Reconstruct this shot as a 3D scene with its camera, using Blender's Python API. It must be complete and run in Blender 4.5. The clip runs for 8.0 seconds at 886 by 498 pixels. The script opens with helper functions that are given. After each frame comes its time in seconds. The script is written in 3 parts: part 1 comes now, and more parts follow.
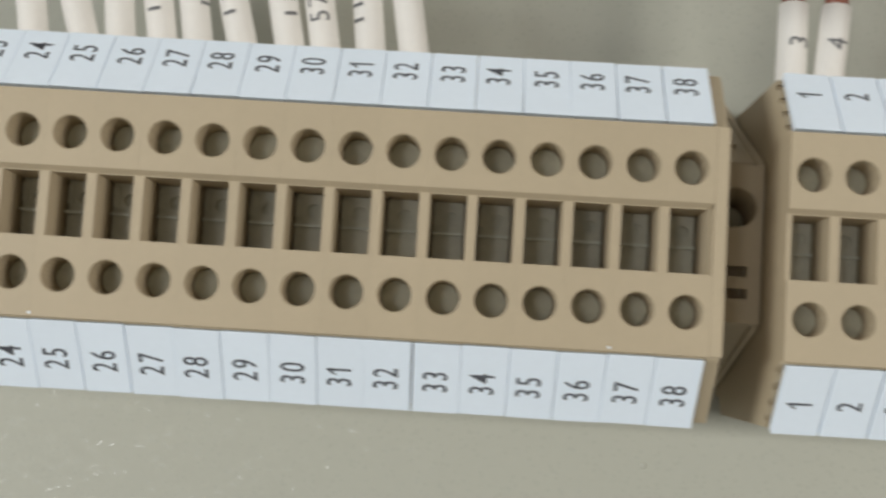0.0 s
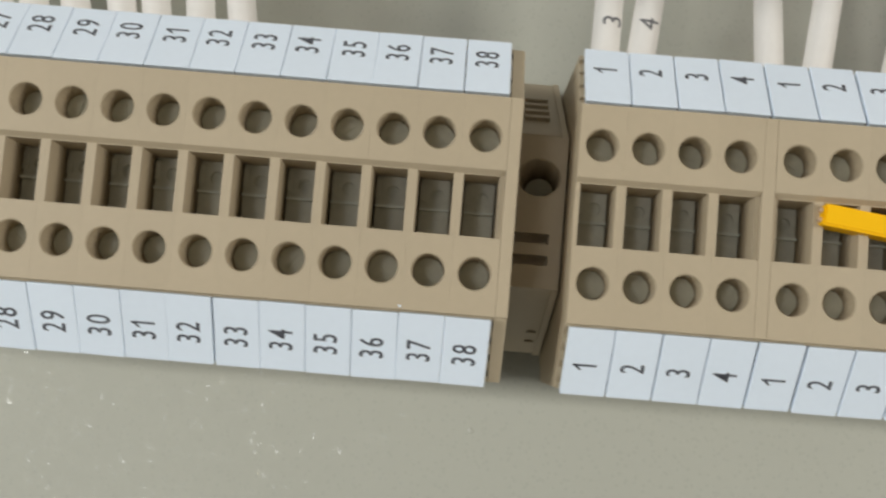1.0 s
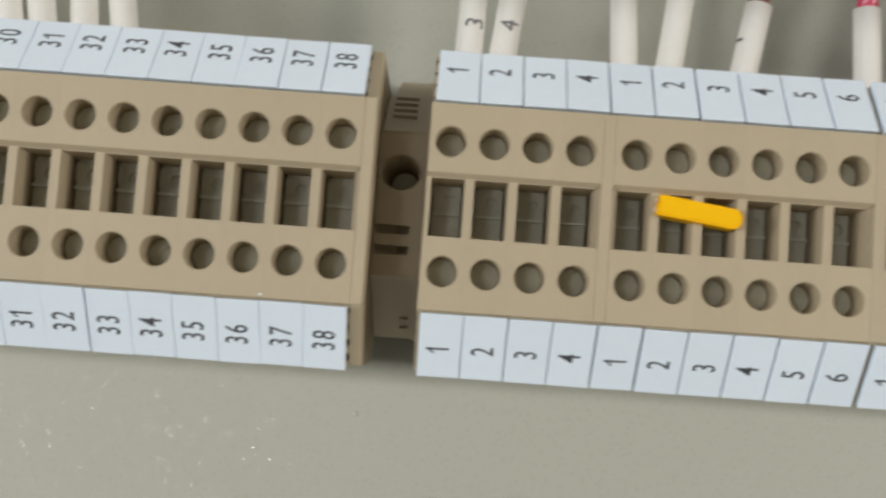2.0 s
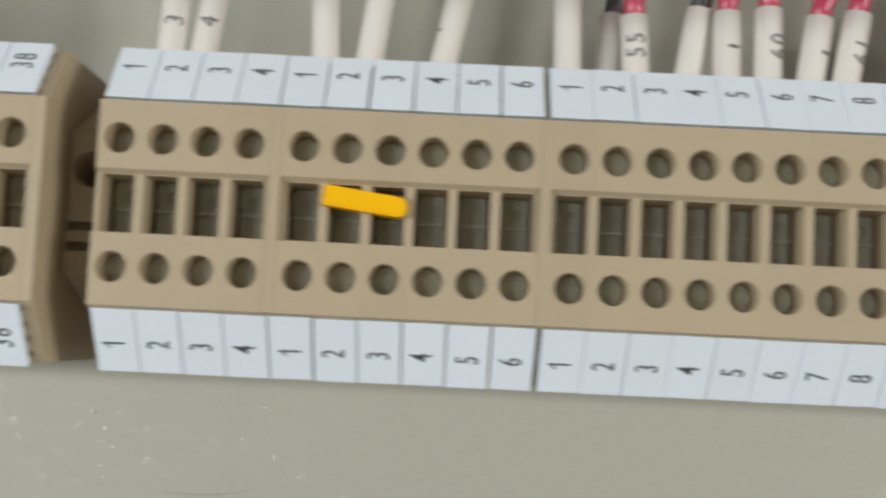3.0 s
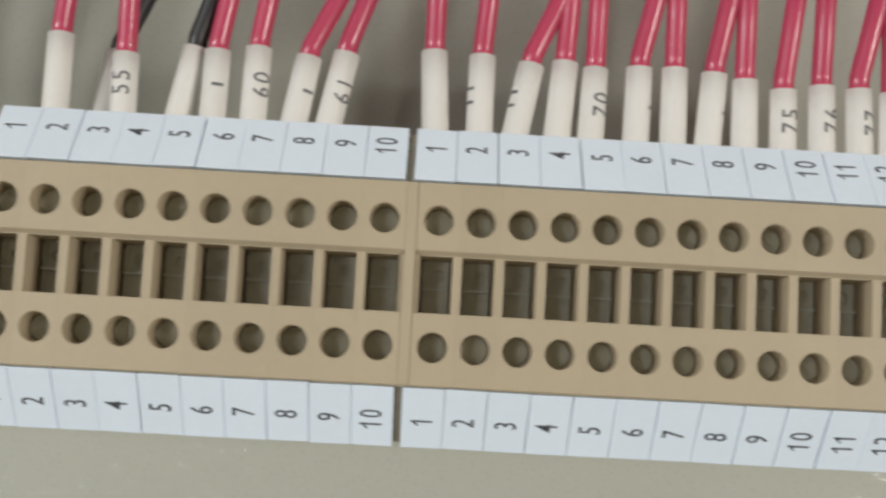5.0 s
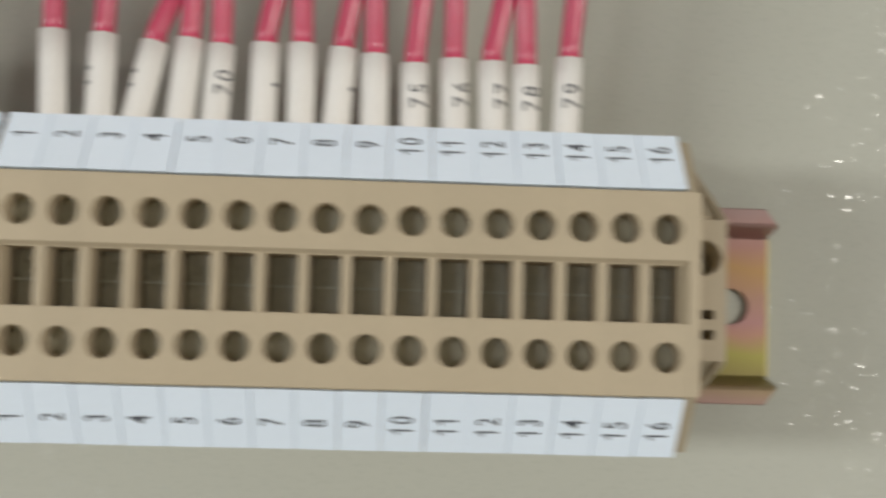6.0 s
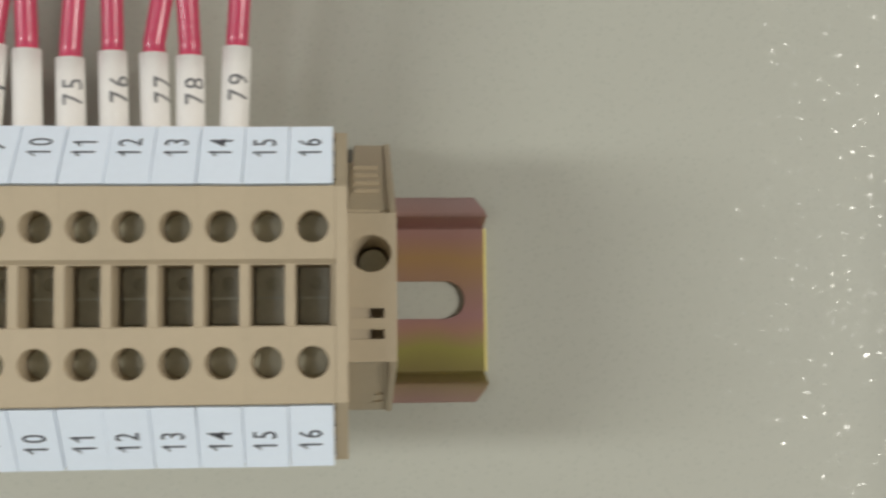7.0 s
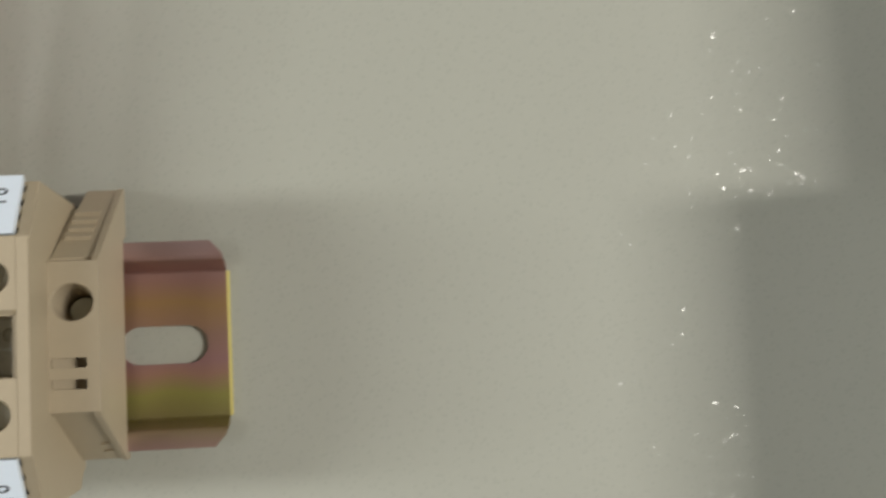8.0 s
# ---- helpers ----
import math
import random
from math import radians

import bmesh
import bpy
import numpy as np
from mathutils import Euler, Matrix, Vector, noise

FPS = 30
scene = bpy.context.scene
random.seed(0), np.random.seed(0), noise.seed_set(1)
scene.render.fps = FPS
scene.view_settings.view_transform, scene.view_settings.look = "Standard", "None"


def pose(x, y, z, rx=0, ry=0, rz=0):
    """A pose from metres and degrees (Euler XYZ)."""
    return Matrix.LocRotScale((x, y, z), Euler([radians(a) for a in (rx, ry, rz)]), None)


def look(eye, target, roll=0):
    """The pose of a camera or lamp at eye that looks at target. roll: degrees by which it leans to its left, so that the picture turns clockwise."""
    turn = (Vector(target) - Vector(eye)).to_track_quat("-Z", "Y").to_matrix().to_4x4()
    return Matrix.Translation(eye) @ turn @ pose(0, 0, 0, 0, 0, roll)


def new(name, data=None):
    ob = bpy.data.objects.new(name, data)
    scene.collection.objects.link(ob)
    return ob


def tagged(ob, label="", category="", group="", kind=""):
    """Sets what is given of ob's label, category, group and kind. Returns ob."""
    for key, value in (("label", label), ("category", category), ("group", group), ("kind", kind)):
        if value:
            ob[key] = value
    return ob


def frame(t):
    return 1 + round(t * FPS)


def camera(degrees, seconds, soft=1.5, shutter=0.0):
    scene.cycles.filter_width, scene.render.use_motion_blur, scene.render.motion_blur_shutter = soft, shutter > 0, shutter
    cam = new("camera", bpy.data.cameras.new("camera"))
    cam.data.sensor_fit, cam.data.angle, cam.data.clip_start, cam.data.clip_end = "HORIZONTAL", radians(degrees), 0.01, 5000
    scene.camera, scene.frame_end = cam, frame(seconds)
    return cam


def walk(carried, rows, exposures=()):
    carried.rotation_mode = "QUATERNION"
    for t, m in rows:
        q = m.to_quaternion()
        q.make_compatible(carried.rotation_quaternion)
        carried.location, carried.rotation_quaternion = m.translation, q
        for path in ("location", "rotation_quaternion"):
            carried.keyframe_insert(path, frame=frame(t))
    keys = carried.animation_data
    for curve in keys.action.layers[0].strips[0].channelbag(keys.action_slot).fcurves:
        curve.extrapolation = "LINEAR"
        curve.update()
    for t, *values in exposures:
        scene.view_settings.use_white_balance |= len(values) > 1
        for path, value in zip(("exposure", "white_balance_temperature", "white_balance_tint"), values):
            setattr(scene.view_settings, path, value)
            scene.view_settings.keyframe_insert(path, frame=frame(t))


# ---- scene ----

# ---- camera and its way (millimetres, degrees) ----
cam = camera(40.0, 8.0, soft=2.4, shutter=0.6)
MM = 0.001


def eye_row(t, x, y, z, yaw, pitch, roll):
    a, b = radians(yaw), radians(pitch)
    ahead = Vector((-math.sin(a) * math.cos(b), math.cos(a) * math.cos(b), math.sin(b)))
    eye = Vector((x, y, z)) * MM
    return (t, look(eye, eye + ahead, roll))


PATH = [
    eye_row(0.0, -44.64, -202.70, -17.01, 1.10, 5.04, 3.51),
    eye_row(0.3, -38.09, -207.23, -17.09, 0.72, 5.01, 3.71),
    eye_row(0.5, -35.38, -211.13, -18.92, 0.46, 5.64, 4.16),
    eye_row(0.7, -25.37, -207.97, -19.85, 0.68, 5.25, 4.42),
    eye_row(1.0, -19.20, -208.47, -21.23, 0.42, 5.18, 4.75),
    eye_row(1.2, -15.55, -207.31, -21.34, 0.68, 4.63, 4.54),
    eye_row(1.5, -11.04, -209.82, -23.83, 0.37, 4.52, 4.40),
    eye_row(1.7, -6.91, -214.74, -22.74, 0.13, 4.79, 4.32),
    eye_row(2.8, 34.69, -221.23, -19.67, -0.02, 4.93, 3.40),
    eye_row(3.0, 48.27, -220.27, -19.75, 0.16, 4.95, 2.78),
    eye_row(3.2, 56.00, -222.17, -18.94, 0.46, 5.16, 2.66),
    eye_row(3.5, 62.83, -224.40, -19.08, 0.28, 5.34, 2.68),
    eye_row(3.7, 67.15, -224.63, -18.56, -0.57, 5.32, 2.92),
    eye_row(4.0, 90.63, -222.05, -16.44, -2.10, 5.69, 2.55),
    eye_row(4.2, 107.08, -223.84, -17.03, -0.69, 6.29, 2.42),
    eye_row(4.3, 109.08, -222.72, -15.85, -1.21, 5.85, 2.79),
    eye_row(4.5, 117.32, -224.52, -13.28, -0.55, 5.70, 2.76),
    eye_row(4.7, 121.52, -224.52, -12.36, -1.28, 5.64, 3.17),
    eye_row(5.0, 129.19, -224.68, -12.14, -0.80, 5.53, 3.09),
    eye_row(5.2, 135.54, -224.14, -12.10, -1.36, 5.97, 3.18),
    eye_row(6.3, 201.36, -218.01, -4.97, -3.77, 3.41, 0.82),
    eye_row(6.5, 211.35, -215.02, -4.26, -4.37, 3.30, 0.24),
    eye_row(6.8, 222.86, -215.43, -3.67, -5.00, 3.17, -0.29),
    eye_row(7.0, 229.73, -214.90, -3.48, -4.58, 3.24, -0.54),
    eye_row(7.2, 236.38, -215.63, -4.14, -5.02, 3.59, -0.93),
    eye_row(7.5, 251.16, -215.15, -2.77, -4.75, 3.74, -1.33),
    eye_row(7.7, 261.08, -215.33, -1.46, -5.52, 3.65, -1.78),
    eye_row(8.0, 267.57, -217.16, -2.62, -6.57, 4.55, -2.55),
]
walk(cam, PATH, exposures=((0.0, 0.0), (3.5, 0.0), (5.0, 0.02), (6.5, 0.04), (8.0, 0.07)))

# ---- world and light ----
world = bpy.data.worlds.new("world")
scene.world = world
world.use_nodes = True
world.node_tree.nodes["Background"].inputs["Color"].default_value = (0.75, 0.85, 1.0, 1)
world.node_tree.nodes["Background"].inputs["Strength"].default_value = 0.6


def area_lamp(name, eye, target, w, h, power, colour):
    d = bpy.data.lights.new(name, "AREA")
    d.shape, d.size, d.size_y, d.energy, d.color = "RECTANGLE", w, h, power, colour
    ob = new(name, d)
    ob.matrix_world = look(eye, target)
    return ob


# side and east light in assumed window openings; corner lamp is added for glints
area_lamp("side_window_daylight", (-1.47, -1.3, 0.0), (0.12, 0, 0), 0.8, 0.16, 20.3, (0.975, 0.985, 0.965))
area_lamp("east_window_daylight", (1.77, -1.65, 0.0), (0.3, 0, 0), 0.7, 0.2, 28.5, (1.0, 0.955, 0.88))
area_lamp("corner_glint_lamp", (-0.98, -2.57, -0.1), (-0.3, 0, 0), 0.45, 0.65, 5.6, (1.0, 0.99, 0.97))

# ---- materials ----


def material(name, colour, rough=0.5, metal=0.0, vary=0.06, grain=900.0, bump=0.15, blotch=60.0, coat=0.0):
    """Principled surface with fine grain, larger blotches and a little relief."""
    m = bpy.data.materials.new(name)
    m.use_nodes = True
    nt = m.node_tree
    b = nt.nodes["Principled BSDF"]
    tc = nt.nodes.new("ShaderNodeTexCoord")
    oi = nt.nodes.new("ShaderNodeObjectInfo")
    n1 = nt.nodes.new("ShaderNodeTexNoise")
    n1.inputs["Scale"].default_value, n1.inputs["Detail"].default_value = blotch, 4
    n2 = nt.nodes.new("ShaderNodeTexNoise")
    n2.inputs["Scale"].default_value, n2.inputs["Detail"].default_value = grain, 3
    geo = nt.nodes.new("ShaderNodeNewGeometry")
    for n in (n1, n2):
        nt.links.new(geo.outputs["Position"], n.inputs["Vector"])
    add = nt.nodes.new("ShaderNodeMath")
    add.operation = "ADD"
    nt.links.new(n1.outputs["Fac"], add.inputs[0])
    nt.links.new(n2.outputs["Fac"], add.inputs[1])
    add2 = nt.nodes.new("ShaderNodeMath")
    add2.operation = "MULTIPLY_ADD"
    add2.inputs[1].default_value = 0.5
    nt.links.new(oi.outputs["Random"], add2.inputs[0])
    nt.links.new(add.outputs[0], add2.inputs[2])
    mr = nt.nodes.new("ShaderNodeMapRange")
    mr.inputs["From Min"].default_value, mr.inputs["From Max"].default_value = 0.6, 1.9
    mr.inputs["To Min"].default_value, mr.inputs["To Max"].default_value = 1 - vary, 1 + vary
    nt.links.new(add2.outputs[0], mr.inputs["Value"])
    mul = nt.nodes.new("ShaderNodeVectorMath")
    mul.operation = "SCALE"
    mul.inputs[0].default_value = colour
    nt.links.new(mr.outputs[0], mul.inputs["Scale"])
    nt.links.new(mul.outputs[0], b.inputs["Base Color"])
    b.inputs["Roughness"].default_value, b.inputs["Metallic"].default_value = rough, metal
    b.inputs["Coat Weight"].default_value = coat
    bp = nt.nodes.new("ShaderNodeBump")
    bp.inputs["Strength"].default_value, bp.inputs["Distance"].default_value = bump, 0.0002
    nt.links.new(n2.outputs["Fac"], bp.inputs["Height"])
    nt.links.new(bp.outputs["Normal"], b.inputs["Normal"])
    return m


BEIGE = material("beige_polyamide", (0.446, 0.372, 0.258), 0.5, vary=0.05, bump=0.1)
BRACKET = material("bracket_polyamide", (0.45, 0.38, 0.27), 0.5, vary=0.05, bump=0.1)
WHITE = material("white_label_plastic", (0.785, 0.88, 0.985), 0.45, vary=0.03, bump=0.05)
INK = material("black_print", (0.075, 0.08, 0.095), 0.6, vary=0.1)
SLEEVE_INK = material("grey_sleeve_print", (0.15, 0.15, 0.155), 0.6, vary=0.1)
SLEEVE = material("white_sleeve", (0.755, 0.735, 0.70), 0.55, vary=0.04, bump=0.15)
RED = material("red_insulation", (0.49, 0.058, 0.115), 0.27, vary=0.08)
BROWN = material("brown_insulation", (0.20, 0.06, 0.035), 0.4, vary=0.08)
BLACK = material("black_insulation", (0.03, 0.03, 0.03), 0.4, vary=0.08)
YELLOW_GLOSS = 0.2
PALE = material("white_insulation", (0.74, 0.71, 0.67), 0.4, vary=0.04)
STEEL = material("dull_screw_steel", (0.72, 0.72, 0.6), 0.6, 0.0, vary=0.15)
RIB_METAL = material("pale_rib_metal", (0.62, 0.65, 0.59), 0.5, 0.0, vary=0.1)
CAGE = material("dark_clamp_metal", (0.58, 0.58, 0.5), 0.6, 0.0, vary=0.2)
BARE = material("bare_tinned_copper", (0.75, 0.6, 0.5), 0.35, 0.6, vary=0.1)
BLOCKER = material("grey_blocker_plastic", (0.4, 0.4, 0.38), 0.5)
SCUFF = material("scuffed_paint", (0.24, 0.235, 0.2), 0.6)
YELLOW = material("yellow_jumper_plastic", (0.95, 0.52, 0.0), 0.5, vary=0.03, bump=0.05)
YELLOW.node_tree.nodes["Principled BSDF"].inputs["Specular IOR Level"].default_value = YELLOW_GLOSS
WALL = material("wall_paint", (0.5, 0.485, 0.45), 0.8, vary=0.04, grain=60, blotch=3)
# unseen south wall, made dark to hold back light from the front
DIMMING_WALL = material("dimming_wall_paint", (0.13, 0.127, 0.118), 0.8, vary=0.04, grain=60, blotch=3)
CEIL = material("grey_ceiling_paint", (0.42, 0.41, 0.39), 0.8, vary=0.04, grain=60, blotch=3)
FLOOR = material("floor_screed", (0.24, 0.235, 0.22), 0.7, vary=0.1, grain=60, blotch=3)


def rail_material():
    """Yellow-passivated zinc: pink, ochre and olive bands run across the rail's width."""
    m = material("yellow_passivated_zinc", (0.5, 0.4, 0.3), 0.36, 0.6, vary=0.1)
    nt = m.node_tree
    b = nt.nodes["Principled BSDF"]
    geo = nt.nodes.new("ShaderNodeNewGeometry")
    sep = nt.nodes.new("ShaderNodeSeparateXYZ")
    nt.links.new(geo.outputs["Position"], sep.inputs[0])
    nz = nt.nodes.new("ShaderNodeTexNoise")
    nz.inputs["Scale"].default_value = 90
    nt.links.new(geo.outputs["Position"], nz.inputs["Vector"])
    mr = nt.nodes.new("ShaderNodeMapRange")
    mr.inputs["From Min"].default_value, mr.inputs["From Max"].default_value = -0.018, 0.018
    nt.links.new(sep.outputs["Z"], mr.inputs["Value"])
    ma = nt.nodes.new("ShaderNodeMath")
    ma.operation = "MULTIPLY_ADD"
    ma.inputs[1].default_value = 0.10
    nt.links.new(nz.outputs["Fac"], ma.inputs[0])
    nt.links.new(mr.outputs[0], ma.inputs[2])
    cr = nt.nodes.new("ShaderNodeValToRGB")
    e = cr.color_ramp.elements
    e[0].position, e[0].color = 0.05, (0.40, 0.26, 0.235, 1)
    e[1].position, e[1].color = 1.0, (0.38, 0.26, 0.245, 1)
    for pos, col in ((0.2, (0.28, 0.235, 0.09, 1)), (0.30, (0.36, 0.33, 0.095, 1)), (0.40, (0.45, 0.255, 0.19, 1)), (0.46, (0.42, 0.23, 0.22, 1)), (0.6, (0.40, 0.24, 0.18, 1)),
                     (0.74, (0.44, 0.27, 0.12, 1)), (0.86, (0.42, 0.235, 0.20, 1))):
        k = e.new(pos)
        k.color = col
    nt.links.new(ma.outputs[0], cr.inputs[0])
    nt.links.new(cr.outputs[0], b.inputs["Base Color"])
    return m


RAIL = rail_material()
EDGE = material("yellow_zinc_edge", (0.72, 0.62, 0.22), 0.35, 0.4, vary=0.1)


def plate_material():
    """Grey-beige textured paint: orange-peel relief and tiny glossy facets that glint."""
    m = material("textured_plate_paint", (0.412, 0.418, 0.36), 0.55, vary=0.035, grain=700, bump=0.04, blotch=14)
    nt = m.node_tree
    b = nt.nodes["Principled BSDF"]
    geo = nt.nodes.new("ShaderNodeNewGeometry")
    vo = nt.nodes.new("ShaderNodeTexVoronoi")
    vo.inputs["Scale"].default_value = 1500
    nt.links.new(geo.outputs["Position"], vo.inputs["Vector"])
    sub = nt.nodes.new("ShaderNodeVectorMath")
    sub.operation = "SUBTRACT"
    sub.inputs[1].default_value = (0.5, 0.5, 0.5)
    nt.links.new(vo.outputs["Color"], sub.inputs[0])
    ma = nt.nodes.new("ShaderNodeVectorMath")
    ma.operation = "MULTIPLY_ADD"
    ma.inputs[1].default_value = (0.27, 0.27, 0.27)
    nt.links.new(sub.outputs[0], ma.inputs[0])
    nt.links.new(geo.outputs["Normal"], ma.inputs[2])
    nm = nt.nodes.new("ShaderNodeVectorMath")
    nm.operation = "NORMALIZE"
    nt.links.new(ma.outputs[0], nm.inputs[0])
    vo2 = nt.nodes.new("ShaderNodeTexVoronoi")
    vo2.inputs["Scale"].default_value = 900
    nt.links.new(geo.outputs["Position"], vo2.inputs["Vector"])
    lt = nt.nodes.new("ShaderNodeMath")
    lt.operation = "LESS_THAN"
    lt.inputs[1].default_value = 0.28
    nt.links.new(vo2.outputs["Distance"], lt.inputs[0])
    part_coat = nt.nodes.new("ShaderNodeMath")
    part_coat.operation = "MULTIPLY"
    part_coat.inputs[1].default_value = 0.75
    nt.links.new(lt.outputs[0], part_coat.inputs[0])
    nt.links.new(part_coat.outputs[0], b.inputs["Coat Weight"])
    nt.links.new(nm.outputs[0], b.inputs["Coat Normal"])
    b.inputs["Coat Roughness"].default_value, b.inputs["Coat IOR"].default_value = 0.2, 1.75
    return m


PLATE = plate_material()

# ---- mesh helpers: x along the rail, h out from the plate, z up, in millimetres ----


def at(x, h, z):
    return Vector((x * MM, -h * MM, z * MM))


def mesh_of(bm, name, mat, smooth=False):
    bmesh.ops.recalc_face_normals(bm, faces=bm.faces)
    me = bpy.data.meshes.new(name)
    bm.to_mesh(me)
    bm.free()
    me.materials.append(mat)
    if smooth:
        for poly in me.polygons:
            poly.use_smooth = True
    return me


def part(name, bm, mat, parent, label="", smooth=False):
    ob = new(name, mesh_of(bm, name, mat, smooth))
    ob.parent = parent
    if label:
        tagged(ob, label)
    return ob


def share(name, me, parent, m=None, label=""):
    ob = new(name, me)
    ob.parent = parent
    if m is not None:
        ob.matrix_basis = m
    if label:
        tagged(ob, label)
    return ob


def thing(name, label, category, x=0.0, h=0.0, z=0.0, group=""):
    ob = new(name)
    ob.empty_display_size = 0.003
    ob.matrix_basis = Matrix.Translation(at(x, h, z))
    return tagged(ob, label, category, group)


def box(bm, x0, x1, h0, h1, z0, z1, bevel=0.0):
    vs = [bm.verts.new(at(x, h, z)) for x in (x0, x1) for h in (h0, h1) for z in (z0, z1)]
    fs = [bm.faces.new([vs[i] for i in q]) for q in ((0, 1, 3, 2), (4, 6, 7, 5), (0, 4, 5, 1), (2, 3, 7, 6), (0, 2, 6, 4), (1, 5, 7, 3))]
    if bevel:
        es = list({e for f in fs for e in f.edges})
        bmesh.ops.bevel(bm, geom=es, offset=bevel * MM, segments=2, affect="EDGES", profile=0.5)


def prism(bm, outline, x0, x1):
    """Outline of (h, z) pairs drawn out along x."""
    a = [bm.verts.new(at(x0, h, z)) for h, z in outline]
    b = [bm.verts.new(at(x1, h, z)) for h, z in outline]
    bm.faces.new(a)
    bm.faces.new(b[::-1])
    for i in range(len(a)):
        j = (i + 1) % len(a)
        bm.faces.new((a[i], a[j], b[j], b[i]))


def ring(bm, loop, h):
    return [bm.verts.new(at(x, h, z)) for x, z in loop]


def bridge(bm, a, b):
    for i in range(len(a)):
        j = (i + 1) % len(a)
        bm.faces.new((a[i], a[j], b[j], b[i]))


def circle(cx, cz, r, n=24, squash=1.0):
    return [(cx + r * squash * math.cos(2 * math.pi * i / n), cz + r * math.sin(2 * math.pi * i / n)) for i in range(n)]


def rect(x0, x1, z0, z1):
    return [(x0, z0), (x1, z0), (x1, z1), (x0, z1)]


def stadium(x0, x1, z0, z1, n=10):
    r, cz = (z1 - z0) / 2, (z0 + z1) / 2
    right = [(x1 - r + r * math.cos(a), cz + r * math.sin(a)) for a in [-math.pi / 2 + math.pi * i / n for i in range(n + 1)]]
    left = [(x0 + r - r * math.cos(a), cz - r * math.sin(a)) for a in [-math.pi / 2 + math.pi * i / n for i in range(n + 1)]]
    return right + left


def sheet(bm, outer, holes, h):
    """A flat face at height h with holes; returns the outer ring and the rings of the holes."""
    rings = [ring(bm, loop, h) for loop in [outer] + holes]
    edges = [bm.edges.new((r[i], r[(i + 1) % len(r)])) for r in rings for i in range(len(r))]
    bmesh.ops.triangle_fill(bm, use_beauty=True, use_dissolve=False, edges=edges)
    return rings


def tube(bm, points, r0, r1=None, n=14, caps=True):
    """Round rod through world points, from radius r0 to r1 (millimetres)."""
    r1 = r0 if r1 is None else r1
    rings = []
    for i, q in enumerate(points):
        d = (points[min(i + 1, len(points) - 1)] - points[max(i - 1, 0)]).normalized()
        u = d.cross(Vector((0, 1, 0))).normalized()
        v = d.cross(u)
        r = (r0 + (r1 - r0) * i / (len(points) - 1)) * MM
        rings.append([bm.verts.new(q + r * (math.cos(a) * u + math.sin(a) * v)) for a in [2 * math.pi * k / n for k in range(n)]])
    for a, b in zip(rings, rings[1:]):
        bridge(bm, a, b)
    if caps:
        bm.faces.new(rings[0])
        bm.faces.new(rings[-1][::-1])


FONT_MESHES = {}


def text_mesh(s, size, mat, squeeze=0.85, bold=0.0, spacing=1.0):
    """Raised print in the built-in font, centred, lying in the local x-y plane."""
    key = (s, size, mat.name)
    if key not in FONT_MESHES:
        cu = bpy.data.curves.new("print", "FONT")
        cu.body, cu.size, cu.align_x, cu.align_y, cu.extrude, cu.offset = s, size * MM, "CENTER", "CENTER", 0.00002, bold * MM
        cu.resolution_u, cu.space_character = 3, spacing
        ob = bpy.data.objects.new("print", cu)
        scene.collection.objects.link(ob)
        bpy.context.view_layer.update()
        me = bpy.data.meshes.new_from_object(ob.evaluated_get(bpy.context.evaluated_depsgraph_get()))
        me.transform(Matrix.Diagonal((squeeze, 1, 1, 1)))
        me.materials.clear()
        me.materials.append(mat)
        bpy.data.objects.remove(ob)
        FONT_MESHES[key] = me
    return FONT_MESHES[key]


def number_mesh(s, size, squeeze):
    """Condensed numerals set side by side; the one has a slanted flag."""
    key = ("number", s)
    if key not in FONT_MESHES:
        bm = bmesh.new()
        step = 0.60 * size * squeeze * MM
        for i, d in enumerate(s):
            x = (i - (len(s) - 1) / 2) * step
            one = text_mesh(d, size, INK, squeeze, 0.02).copy()
            one.transform(Matrix.Translation((x, 0, 0)))
            bm.from_mesh(one)
            bpy.data.meshes.remove(one)
            if d == "1":
                u = size * MM
                top = max(v.co.y for v in bm.verts)
                right = x + 0.02 * u
                bm.faces.new([bm.verts.new((px, py, 0.00002)) for px, py in ((right, top), (right - 0.2 * u, top - 0.2 * u), (right - 0.2 * u, top - 0.28 * u), (right, top - 0.11 * u))])
        me = bpy.data.meshes.new("number")
        bm.to_mesh(me)
        bm.free()
        me.materials.append(INK)
        FONT_MESHES[key] = me
    return FONT_MESHES[key]


# ---- the room and the plate ----


def slab(name, lo, hi, mat, label):
    bm = bmesh.new()
    box(bm, lo[0] / MM, hi[0] / MM, -hi[1] / MM, -lo[1] / MM, lo[2] / MM, hi[2] / MM)
    return tagged(new(name, mesh_of(bm, name, mat)), label, "room", kind="structure")


slab("wall_north", (-1.6, 0.03, -1.1), (1.9, 0.13, 1.4), WALL, "painted workshop wall behind the mounting plate")
slab("floor", (-1.6, -2.7, -1.2), (1.9, 0.13, -1.1), FLOOR, "grey screed workshop floor")
slab("ceiling", (-1.6, -2.7, 1.4), (1.9, 0.13, 1.5), CEIL, "grey painted workshop ceiling")
